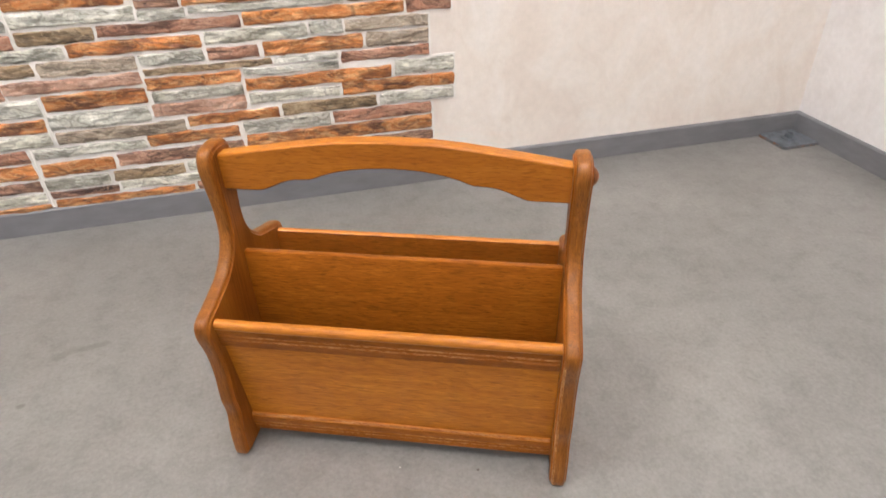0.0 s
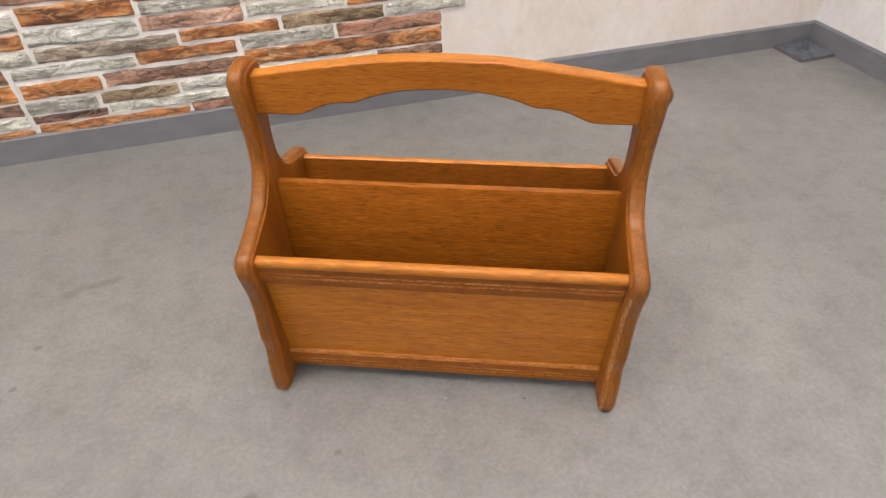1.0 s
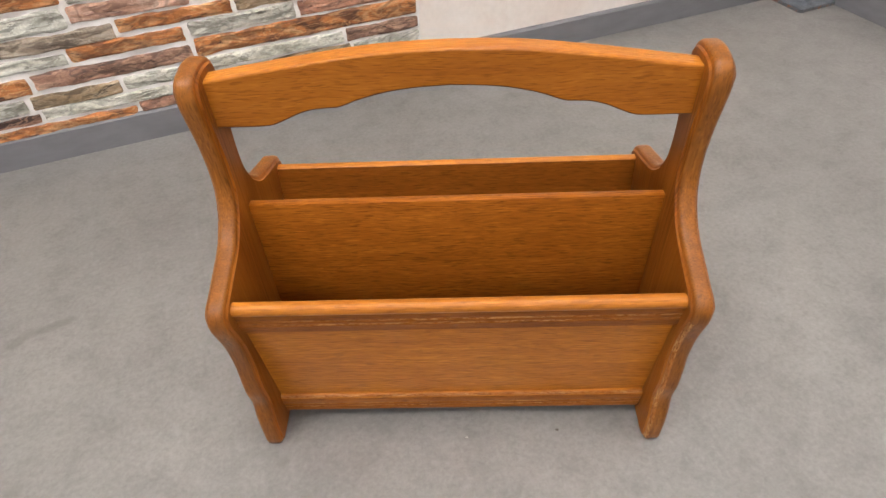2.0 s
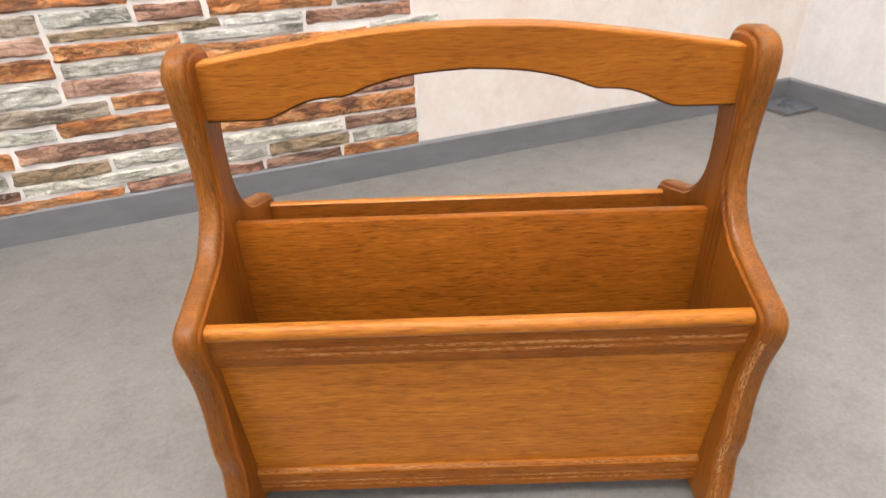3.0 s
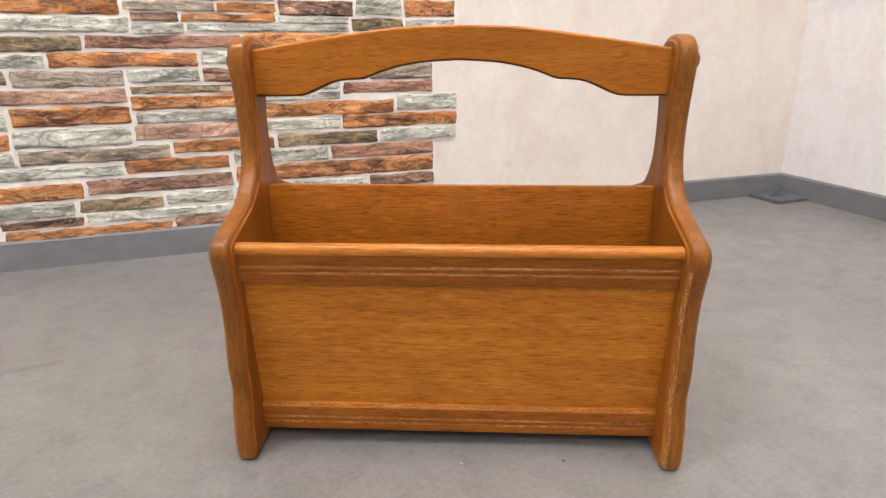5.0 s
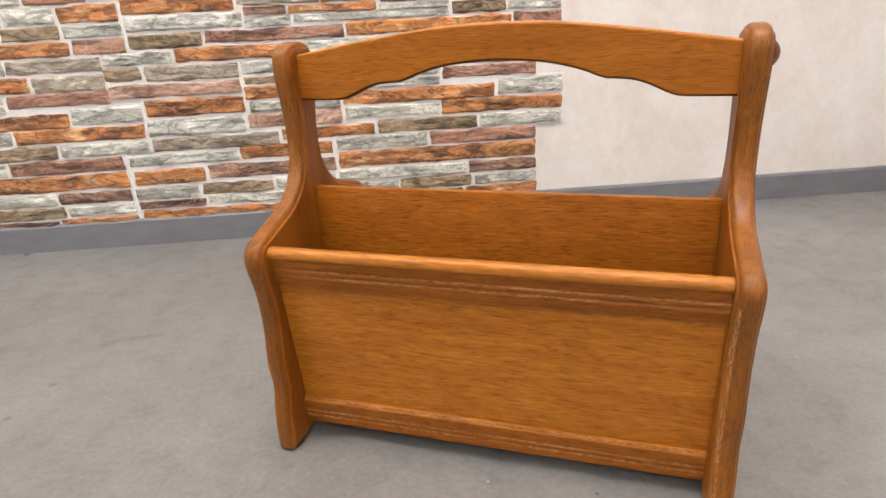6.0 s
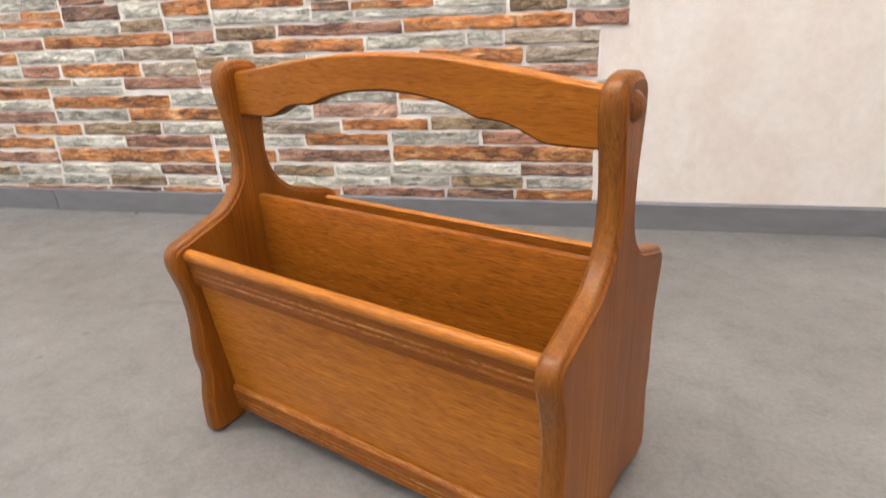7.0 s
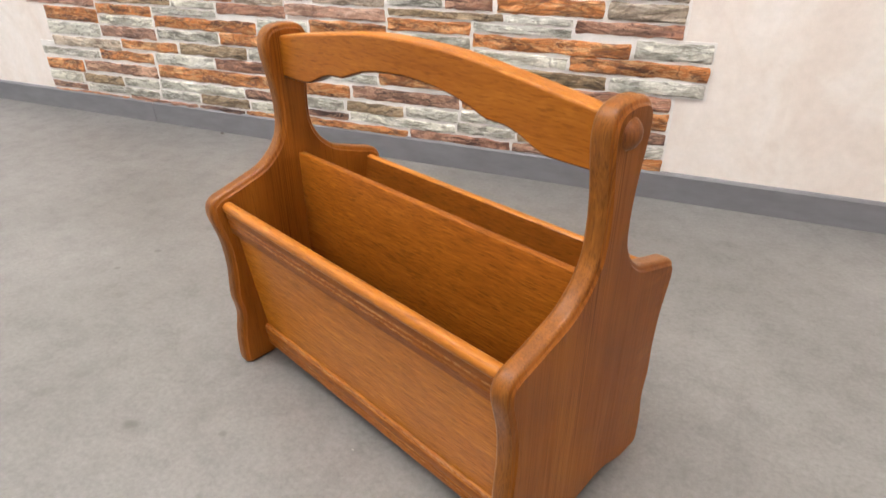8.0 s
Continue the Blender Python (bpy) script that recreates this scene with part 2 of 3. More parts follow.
def wallpaper(name, a, c, d):
    mat, t, b = nodes_of(name)
    big = noise_tex(t, coords(t, (1.0, 1.0, 0.8)), 9.0, 5.0, 0.62, 0.8)
    small = noise_tex(t, coords(t, (1, 1, 1)), 70.0, 4.0, 0.6)
    col = ramp(t, big, (0.35, a), (0.5, c), (0.68, d))
    col = mix(t, 0.35, col, ramp(t, small, (0.3, 0.86), (0.7, 1.08)), "MULTIPLY")
    t.links.new(col, b.inputs["Base Color"])
    b.inputs["Roughness"].default_value = 0.75
    bump(t, b, noise_tex(t, coords(t, (1.4, 1.4, 1.0)), 240.0, 3.0), 0.25, 0.0015)
    return mat


PAPER = wallpaper("beige_wallpaper", (0.6992, 0.6256, 0.5704), (0.7360, 0.6762, 0.6256), (0.7636, 0.7176, 0.6808))
# for an unseen wall, made dull so that it sends less light back
BACK = wallpaper("unseen_dull_wallpaper", (0.30, 0.25, 0.21), (0.36, 0.31, 0.265), (0.42, 0.37, 0.325))
PALE = wallpaper("pale_wallpaper", (0.685, 0.648, 0.636), (0.730, 0.698, 0.690), (0.765, 0.742, 0.742))

CEIL, t, b = nodes_of("white_ceiling_paint")
t.links.new(ramp(t, noise_tex(t, coords(t, (1, 1, 1)), 6, 4), (0.3, 0.76), (0.7, 0.82)), b.inputs["Base Color"])
b.inputs["Roughness"].default_value = 0.8

PLINTH, t, b = nodes_of("grey_skirting_plastic")
t.links.new(ramp(t, noise_tex(t, coords(t, (1, 1, 3)), 14, 5), (0.3, (0.142, 0.142, 0.153)), (0.7, (0.180, 0.180, 0.193))), b.inputs["Base Color"])
b.inputs["Roughness"].default_value = 0.5
bump(t, b, noise_tex(t, coords(t, (1, 1, 1)), 300, 2), 0.1, 0.001)

# stains on the floor: place, turn, half sizes, strength
STAINS = [(-0.541, 0.267, 25, 0.024, 0.010, 0.42), (-0.496, 0.275, 8, 0.026, 0.008, 0.45), (-0.578, 0.157, 0, 0.006, 0.005, 0.6),
          (-0.597, 0.087, 0, 0.005, 0.004, 0.6), (-0.528, 0.028, 30, 0.012, 0.009, 0.32), (-0.294, -0.169, 10, 0.010, 0.007, 0.75),
          (-0.184, -0.139, 0, 0.005, 0.004, 0.6), (-0.440, -0.171, 40, 0.014, 0.008, 0.2), (-0.239, -0.051, 15, 0.009, 0.006, 0.35),
          (-0.428, -0.130, 20, 0.012, 0.008, 0.3)]
FLOOR, t, b = nodes_of("grey_screed_floor")
v = coords(t, (1, 1, 1))
cloud = noise_tex(t, v, 3.2, 4, 0.55, 0.1)
mott = noise_tex(t, v, 21.0, 7, 0.72, 0.1)
grain = noise_tex(t, v, 150.0, 5, 0.75)
speck = noise_tex(t, v, 46.0, 3, 0.6, 0.3)
c = ramp(t, cloud, (0.3, (0.158, 0.153, 0.147)), (0.52, (0.190, 0.184, 0.178)), (0.72, (0.222, 0.215, 0.208)))
c = mix(t, 0.8, c, ramp(t, mott, (0.3, 0.76), (0.5, 1.0), (0.70, 1.12)), "MULTIPLY")
c = mix(t, 0.6, c, ramp(t, grain, (0.28, 0.64), (0.72, 1.30)), "MULTIPLY")
c = mix(t, ramp(t, speck, (0.235, 0.7), (0.265, 0.0)), c, (0.18, 0.165, 0.15))
for x, y, turn, rx, ry, strength in STAINS:
    m = t.nodes.new("ShaderNodeMapping")
    m.vector_type = "TEXTURE"
    m.inputs["Location"].default_value, m.inputs["Rotation"].default_value, m.inputs["Scale"].default_value = (x, y, 0), (0, 0, radians(turn)), (rx, ry, 1)
    t.links.new(v, m.inputs["Vector"])
    far = node(t, "VectorMath", {0: m.outputs[0]}, operation="LENGTH").outputs["Value"]
    ragged = node(t, "MapRange", {0: far, 1: 0.0, 2: 2.0, 3: 0.0, 4: 1.0}).outputs[0]
    ragged = mix(t, 0.4, ragged, speck)
    c = mix(t, ramp(t, ragged, (0.22, strength), (0.40, strength * 0.8), (0.58, 0.0)), c, (0.075, 0.068, 0.062))
t.links.new(c, b.inputs["Base Color"])
t.links.new(ramp(t, mott, (0.3, 0.42), (0.7, 0.30)), b.inputs["Roughness"])
b.inputs["Specular IOR Level"].default_value = 0.85
bump(t, b, mix(t, 0.5, mott, grain), 0.10, 0.002)

STEEL, t, b = nodes_of("weathered_zinc_steel")
t.links.new(ramp(t, noise_tex(t, coords(t, (1, 1, 1)), 55, 5, 0.65), (0.35, (0.11, 0.125, 0.145)), (0.6, (0.21, 0.235, 0.27)), (0.78, (0.16, 0.125, 0.10))), b.inputs["Base Color"])
b.inputs["Metallic"].default_value = 0.6
b.inputs["Roughness"].default_value = 0.5

RUST, t, b = nodes_of("rusty_steel_edge")
t.links.new(ramp(t, noise_tex(t, coords(t, (1, 1, 1)), 80, 5, 0.7), (0.35, (0.055, 0.058, 0.065)), (0.52, (0.12, 0.125, 0.135)), (0.62, (0.20, 0.085, 0.040))), b.inputs["Base Color"])
b.inputs["Roughness"].default_value = 0.75

GLASS, t, b = nodes_of("window_glass")
b.inputs["Transmission Weight"].default_value = 1.0
b.inputs["Roughness"].default_value = 0.0
b.inputs["IOR"].default_value = 1.45
FRAME, t, b = nodes_of("white_window_frame")
t.links.new(ramp(t, noise_tex(t, coords(t, (1, 1, 1)), 20, 3), (0.3, 0.74), (0.7, 0.8)), b.inputs["Base Color"])
b.inputs["Roughness"].default_value = 0.4
DIRT, t, b = nodes_of("dark_floor_dirt")
t.links.new(ramp(t, noise_tex(t, coords(t, (1, 1, 1)), 300, 3), (0.3, (0.10, 0.09, 0.08)), (0.7, (0.20, 0.18, 0.16))), b.inputs["Base Color"])
b.inputs["Roughness"].default_value = 0.8
CRUMB, t, b = nodes_of("pale_crumb")
t.links.new(ramp(t, noise_tex(t, coords(t, (1, 1, 1)), 400, 2), (0.3, (0.36, 0.345, 0.32)), (0.7, (0.48, 0.465, 0.44))), b.inputs["Base Color"])
b.inputs["Roughness"].default_value = 0.7


# ---- mesh helpers ----
def mesh_from(bm, name, material, smooth=None):
    me = bpy.data.meshes.new(name)
    bmesh.ops.recalc_face_normals(bm, faces=bm.faces)
    bm.to_mesh(me)
    bm.free()
    for m in material if isinstance(material, tuple) else (material,):
        me.materials.append(m)
    if smooth is not None:
        me.polygons.foreach_set("use_smooth", [True] * len(me.polygons))
        me.set_sharp_from_angle(angle=radians(smooth))
    return me


def part(name, bm, material, parent, label="", smooth=None):
    ob = new(name, mesh_from(bm, name, material, smooth))
    ob.parent = parent
    if label:
        tagged(ob, label)
    return ob


def box_into(bm, x0, x1, y0, y1, z0, z1):
    v = [bm.verts.new((x, y, z)) for x in (x0, x1) for y in (y0, y1) for z in (z0, z1)]
    for f in ((0, 1, 3, 2), (4, 6, 7, 5), (0, 4, 5, 1), (2, 3, 7, 6), (0, 2, 6, 4), (1, 5, 7, 3)):
        bm.faces.new([v[i] for i in f])
    return v


def box(x0, x1, y0, y1, z0, z1, bevel=0.0, segments=2):
    bm = bmesh.new()
    box_into(bm, x0, x1, y0, y1, z0, z1)
    if bevel:
        bmesh.ops.bevel(bm, geom=bm.edges[:], offset=bevel, segments=segments, profile=0.5, affect="EDGES")
    return bm


def spline(points, steps, closed=False):
    """A smooth line through the points (Catmull-Rom)."""
    n, out = len(points), []
    for i in range(n if closed else n - 1):
        p = [Vector(points[(i + k) % n] if closed else points[min(max(i + k, 0), n - 1)]) for k in (-1, 0, 1, 2)]
        for j in range(steps):
            u = j / steps
            out.append(0.5 * (2 * p[1] + (p[2] - p[0]) * u + (2 * p[0] - 5 * p[1] + 4 * p[2] - p[3]) * u * u
                              + (3 * p[1] - p[0] - 3 * p[2] + p[3]) * u ** 3))
    if not closed:
        out.append(Vector(points[-1]))
    return out


def prism(outline, lo, hi, axis):
    """The outline in the plane across the axis (x: y, z; y: x, z), drawn out from lo to hi. Returns the bmesh and its cap rims."""
    bm = bmesh.new()
    place = (lambda p, h: (h, p[0], p[1])) if axis == "x" else (lambda p, h: (p[0], h, p[1]))
    a = [bm.verts.new(place(p, lo)) for p in outline]
    c = [bm.verts.new(place(p, hi)) for p in outline]
    caps = [bm.faces.new(a), bm.faces.new(c)]
    n = len(outline)
    for i in range(n):
        bm.faces.new((a[i], a[(i + 1) % n], c[(i + 1) % n], c[i]))
    bmesh.ops.recalc_face_normals(bm, faces=bm.faces)
    rims = [e for f in caps for e in f.edges]
    return bm, rims


# ---- the room ----
def setting(name, bm, material, smooth=None):
    ob = new(name, mesh_from(bm, name, material, smooth))
    ob.matrix_world = ROOM
    return tagged(ob, kind="structure")


TH = 0.15
tagged(setting("floor", box(X0 - TH, X1 + TH, Y0 - TH, Y1 + TH, -0.12, 0.0), FLOOR), "worn light grey screed floor with faint stains")
tagged(setting("ceiling", box(X0 - TH, X1 + TH, Y0 - TH, Y1 + TH, H, H + 0.12), CEIL), "plain white painted ceiling")
tagged(setting("wall_north", box(X0 - TH, X1 + TH, Y1, Y1 + TH, 0, H), PAPER), "beige mottled wallpaper on a plain wall")
tagged(setting("wall_east", box(X1, X1 + TH, Y0, Y1, 0, H), PALE), "pale pinkish white mottled wallpaper on a plain wall")


def wall_with_window(name, along_x, at, lo, hi, opening, label):
    """A wall of the given span with one opening through it."""
    a, c, sill, head = opening
    bm = bmesh.new()
    for p0, p1, z0, z1 in ((lo, a, 0, H), (c, hi, 0, H), (a, c, 0, sill), (a, c, head, H)):
        if along_x:
            box_into(bm, p0, p1, at - TH, at, z0, z1)
        else:
            box_into(bm, at - TH, at, p0, p1, z0, z1)
    tagged(setting(name, bm, BACK), label)


wall_with_window("wall_west", False, X0, Y0, Y1, SIDE_WINDOW, "unseen wall kept dull brown to cut bounced light, round a wide window")
# unseen wall, kept pale to throw light on the rack's front
tagged(setting("wall_south", box(X0 - TH, X1 + TH, Y0 - TH, Y0, 0, H), PALE), "pale mottled wallpaper on a plain wall")


def window(name, along_x, at, opening):
    a, c, sill, head = opening
    hub = new(name)
    hub.matrix_world = ROOM
    tagged(hub, "wide white framed window letting in daylight", "window", kind="structure")

    def bar(p0, p1, z0, z1, d0, d1):
        return box(p0, p1, at - d1, at - d0, z0, z1, 0.004) if along_x else box(at - d1, at - d0, p0, p1, z0, z1, 0.004)

    f = 0.06
    for p0, p1, z0, z1 in ((a, a + f, sill, head), (c - f, c, sill, head), (a + f, c - f, sill, sill + f), (a + f, c - f, head - f, head),
                           ((a + c - f) / 2, (a + c + f) / 2, sill + f, head - f)):
        part("window_frame", bar(p0, p1, z0, z1, 0.04, 0.10), FRAME, hub)
    mid = (a + c) / 2
    for p0, p1 in ((a + f, mid - f / 2), (mid + f / 2, c - f)):
        part("pane", bar(p0, p1, sill + f, head - f, 0.066, 0.074), GLASS, hub).visible_shadow = False


window("window_1", False, X0, SIDE_WINDOW)

LAMP_WHITE, t, b = nodes_of("lit_diffuser")
b.inputs["Base Color"].default_value = (0.8, 0.8, 0.8, 1)
b.inputs["Emission Color"].default_value = (1.0, 0.945, 0.905, 1)
b.inputs["Emission Strength"].default_value = LAMP_POWER


def ceiling_light(m):
    """A flat ceiling luminaire with a white tray and a lit diffuser."""
    hub = new("ceiling_light")
    hub.matrix_world = m
    tagged(hub, "unseen long white ceiling light with a lit diffuser", "ceiling light", "ceiling lights in rows")
    part("tray", box(-0.62, 0.62, -0.17, 0.17, -0.05, 0.0, 0.004), FRAME, hub)
    part("diffuser", box(-0.60, 0.60, -0.15, 0.15, -0.062, -0.0505, 0.003), LAMP_WHITE, hub)
    return hub


first_light = ceiling_light(ROOM @ pose(-1.45, -0.38, H))
# the rear one is unseen and added to fill light onto the rack's front
for x, y in ((0.10, -0.38), (-0.75, -2.60)):
    copy_thing(first_light, ROOM @ pose(x, y, H))

# skirting: lengths with a sloped top, butted together with fine joints
BB_H, BB_T = 0.0588, 0.0085


def skirting(p0, p1, along_x):
    hs = [(0.0, 0.0), (BB_T, 0.0), (BB_T, BB_H - 0.005), (BB_T - 0.003, BB_H - 0.001), (0.003, BB_H), (0.0, BB_H)]
    bm = bmesh.new()
    ends = []
    for p in (p0, p1):
        mitre = BB_T if (p == X1 if along_x else p == Y1) else 0.0
        ring = []
        for d, z in hs:
            q = p - d if mitre else p
            ring.append(bm.verts.new((q, Y1 - d, z) if along_x else (X1 - d, q, z)))
        ends.append(ring)
        bm.faces.new(ring)
    n = len(hs)
    for i in range(n):
        bm.faces.new((ends[0][i], ends[0][(i + 1) % n], ends[1][(i + 1) % n], ends[1][i]))
    tagged(setting("baseboard", bm, PLINTH), "grey plastic skirting board along the wall")


for p0, p1 in ((X0, -1.1368), (-1.1344, X1)):
    skirting(p0, p1, True)
skirting(Y0, Y1, False)

# ---- the oak magazine rack ----
rack = new("magazine_rack")
rack.matrix_world = pose(0, 0.0055, 0)
tagged(rack, "honey-brown lacquered oak magazine rack with a scalloped carrying handle", "magazine rack")
IN, OUT = 0.205, 0.2260                     # inner and outer faces of the two side boards

half = [(0.1208, 0.014), (0.1205, 0.034), (0.1188, 0.052), (0.1152, 0.070), (0.1143, 0.080), (0.1158, 0.092), (0.1175, 0.104), (0.1165, 0.122),
        (0.1147, 0.143), (0.1150, 0.163), (0.1170, 0.183), (0.1218, 0.203), (0.1256, 0.219), (0.1244, 0.232), (0.1160, 0.2405), (0.0985, 0.2460),
        (0.0745, 0.2535), (0.0545, 0.2605), (0.0410, 0.270), (0.0308, 0.281), (0.0232, 0.296), (0.0206, 0.313), (0.0207, 0.331), (0.0228, 0.350),
        (0.0260, 0.368), (0.0288, 0.384), (0.0293, 0.395), (0.0262, 0.4065), (0.0170, 0.4140), (0.0, 0.4165)]
foot = [(0.0, 0.0095), (0.014, 0.0115), (0.032, 0.0140), (0.050, 0.0115), (0.066, 0.0050), (0.080, 0.0008), (0.090, 0.0)]
right = spline(half, 4)
sole = spline(foot, 4) + [Vector((0.102, 0.0)), Vector((0.1100, 0.0)), Vector((0.1152, 0.0008)), Vector((0.1185, 0.0031)), Vector((0.1202, 0.0068))]
outline = [Vector((-p[0], p[1])) for p in reversed(sole)][:-1] + sole + right
outline += [Vector((-p[0], p[1])) for p in reversed(right)][1:]


def rounded_board(line, x0, x1, steps=5, r=0.0047, lip=0.0018):
    """A board between x0 and x1 with rounded edges that end in a fine lip on both faces."""
    n = len(line)
    normal, room_in = [], []
    for i in range(n):
        a, p, c = line[i - 1], line[i], line[(i + 1) % n]
        d = (c - a).normalized()
        normal.append(Vector((-d[1], d[0])))
        turn = (p - a).angle_signed(c - p, 0.0)
        span = ((p - a).length + (c - p).length) / 2
        room_in.append(0.8 * span / -turn if turn < -1e-4 else 1.0)
    limit = [min(min(room_in[(i + k) % n] for k in range(-3, 4)), r + lip) / (r + lip) for i in range(n)]
    limit = [sum(limit[(i + k) % n] for k in range(-4, 5)) / 9 for i in range(n)]
    half_round = [(r * (1 - math.cos(a)), r * (1 - math.sin(a))) for a in np.linspace(math.pi / 2, 0, steps + 1)]
    # inset and distance from the face, walking from one face over the edge to the other
    section = [(r + lip * 0.9, 0.0)] + [(i, d + lip) for i, d in reversed([(q[1], q[0]) for q in half_round])]
    path = [(i, x0 + d) for i, d in section] + [(i, x1 - d) for i, d in reversed(section)]
    bm = bmesh.new()
    loops = []
    for inset, x in path:
        ring = []
        for i in range(n):
            q = line[i] + normal[i] * (inset * limit[i])
            ring.append(bm.verts.new((x, q[0], q[1])))
        loops.append(ring)
    for a, c in zip(loops, loops[1:]):
        for i in range(n):
            j = (i + 1) % n
            bm.faces.new((a[i], a[j], c[j], c[i]))
    bm.faces.new(loops[0])
    bm.faces.new(loops[-1])
    return bm


def side_board(x0, x1):
    bm = rounded_board(outline, x0, x1)
    bmesh.ops.recalc_face_normals(bm, faces=bm.faces)
    for f in bm.faces:                      # darker edge grain, rubbed pale along the inner front edge
        c = f.calc_center_median()
        deep = abs(c.x) - IN
        if x0 > 0 and 0.0015 < deep < 0.0045 and c.y < -0.09 and c.z < 0.215:
            f.material_index = 1
        elif 0.003 < deep < OUT - IN - 0.003:
            f.material_index = 2
    return part("side_panel", bm, (OAK_UPRIGHT, OAK_WORN_UPRIGHT, OAK_EDGE), rack, smooth=28)


side_board(-OUT, -IN)
side_board(IN, OUT)

# handle: a board with an arched top and a scalloped lower edge
low = [(0.0, 0.3930), (0.034, 0.3910), (0.058, 0.3872), (0.078, 0.3818), (0.091, 0.3768), (0.098, 0.3748)]
hump = [(0.098, 0.3748), (0.108, 0.3745), (0.120, 0.3733), (0.132, 0.3698), (0.144, 0.3645), (0.155, 0.3600), (0.164, 0.3587), (0.180, 0.3585)]
top = [(0.0, 0.4262), (0.055, 0.4244), (0.110, 0.4182), (0.165, 0.4102), (IN, 0.4040)]
under = spline(low, 5) + spline(hump, 4)[1:] + [Vector((IN, 0.3585))]
over = spline(top, 8)
rim = under + list(reversed(over))
rim += [Vector((-p[0], p[1])) for p in over[1:]] + [Vector((-p[0], p[1])) for p in reversed(under)][:-1]
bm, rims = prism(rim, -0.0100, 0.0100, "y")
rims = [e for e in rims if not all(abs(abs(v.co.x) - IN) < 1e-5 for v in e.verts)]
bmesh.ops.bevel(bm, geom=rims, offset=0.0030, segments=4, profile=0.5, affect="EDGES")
bmesh.ops.recalc_face_normals(bm, faces=bm.faces)
bm.normal_update()
for f in bm.faces:                          # shade is put into the lower edge's colour, light into the top edge's
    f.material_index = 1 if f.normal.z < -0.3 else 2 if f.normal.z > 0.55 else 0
part("handle", bm, (OAK_HANDLE, OAK_SHADED, OAK_LIT), rack, smooth=40).modifiers.new("flat_faces", "WEIGHTED_NORMAL").keep_sharp = True


def dowel_cap(sign):
    """The domed end of the dowel that holds the handle."""
    a, h = 0.0118, 0.0074                  # radius at the board, height of the dome
    ball = (a * a + h * h) / (2 * h)
    rings = [(a, -0.001), (a, 0.0)] + [(ball * math.sin(q), ball * math.cos(q) - ball + h) for q in np.linspace(math.asin(a / ball), 0.12, 8)[1:]]
    bm = bmesh.new()
    loops = []
    for r, d in rings:
        loops.append([bm.verts.new((sign * (OUT + d), r * math.cos(2 * math.pi * k / 28) - 0.006, 0.3924 + r * math.sin(2 * math.pi * k / 28))) for k in range(28)])
    for a, c in zip(loops, loops[1:]):
        for k in range(28):
            bm.faces.new((a[k], a[(k + 1) % 28], c[(k + 1) % 28], c[k]))
    bm.faces.new(loops[0])
    bm.faces.new(loops[-1])
    part("dowel_cap", bm, OAK_END, rack, "domed oak dowel end", smooth=40)


dowel_cap(1)
dowel_cap(-1)


def rail(name, shape, sign, label=""):
    """A moulded rail between the side boards; shape: depth and height across it, and 1 where the face up to the next is rubbed."""
    bm, _ = prism([Vector((sign * p[0], p[1])) for p in shape], -IN, IN, "x")
    bm.faces.ensure_lookup_table()
    for i, p in enumerate(shape):
        bm.faces[2 + i].material_index = p[2] if len(p) > 2 else 0
    return part(name, bm, (OAK_LONG, OAK_WORN, OAK_LINE, OAK_LIT), rack, label, smooth=30)


def lean(d, z):
    """Depth of the leaning face at a height, d behind its outer line."""
    return 0.0865 + (z - 0.033) * 0.1266 - d


def groove(z):
    return [(lean(0, z + 0.0020), z + 0.0020), (lean(0.0016, z + 0.0012), z + 0.0012), (lean(0.0016, z + 0.0004), z + 0.0004, 2),
            (lean(0.0004, z - 0.0014), z - 0.0014), (lean(0, z - 0.0022), z - 0.0022)]


# the upper part of the bead takes the oak with painted light
bead = [(0.1062 + 0.0065 * math.cos(a), 0.2272 + 0.0065 * math.sin(a), 3 if a > -0.4 else 0) for a in np.linspace(math.pi / 2, -0.9, 14)]
top_rail = [(lean(0.0105, 0.2290), 0.2290), (0.1008, 0.2318, 3), (0.1024, 0.2331, 3)] + bead + [(lean(0, 0.2192), 0.2192)] + groove(0.2120) + groove(0.2055)
top_rail += [(lean(0.0005, 0.1935), 0.1935), (lean(0.003, 0.1920), 0.1920), (lean(0.0115, 0.1920), 0.1920)]
# index 3: the top edge's highlight, given by the paler oak
low_rail = [(lean(0.016, 0.0512), 0.0512), (lean(0.0062, 0.0504), 0.0504, 3), (lean(0.0036, 0.0501), 0.0501, 1), (lean(0.0019, 0.0490), 0.0490, 1), (lean(0.0012, 0.0481), 0.0481, 3), (lean(0.0007, 0.0466), 0.0466), (lean(0, 0.0438), 0.0438)]
low_rail += groove(0.0340) + groove(0.0275) + [(lean(0, 0.0188), 0.0188), (lean(0.0015, 0.0168), 0.0168), (lean(0.016, 0.0168), 0.0168)]
panel = [(lean(0.0062, 0.194), 0.194), (lean(0.0062, 0.044), 0.044), (lean(0.0108, 0.044), 0.044), (lean(0.0108, 0.194), 0.194)]
for sign in (-1, 1):
    rail("top_rail", top_rail, sign, "rounded rail with two cut grooves")
    rail("bottom_rail", low_rail, sign, "chamfered rail with two cut grooves")
    bm, _ = prism([Vector((sign * d, z)) for d, z in panel], -IN, IN, "x")
    part("panel", bm, OAK_FRONT, rack)

part("divider", box(-IN, IN, -0.0045, 0.0045, 0.0285, 0.2661, 0.0014), OAK_VENEER, rack, smooth=35)
part("bottom_board", box(-IN, IN, -0.071, 0.071, 0.0195, 0.0285, 0.0008), OAK_LONG, rack)

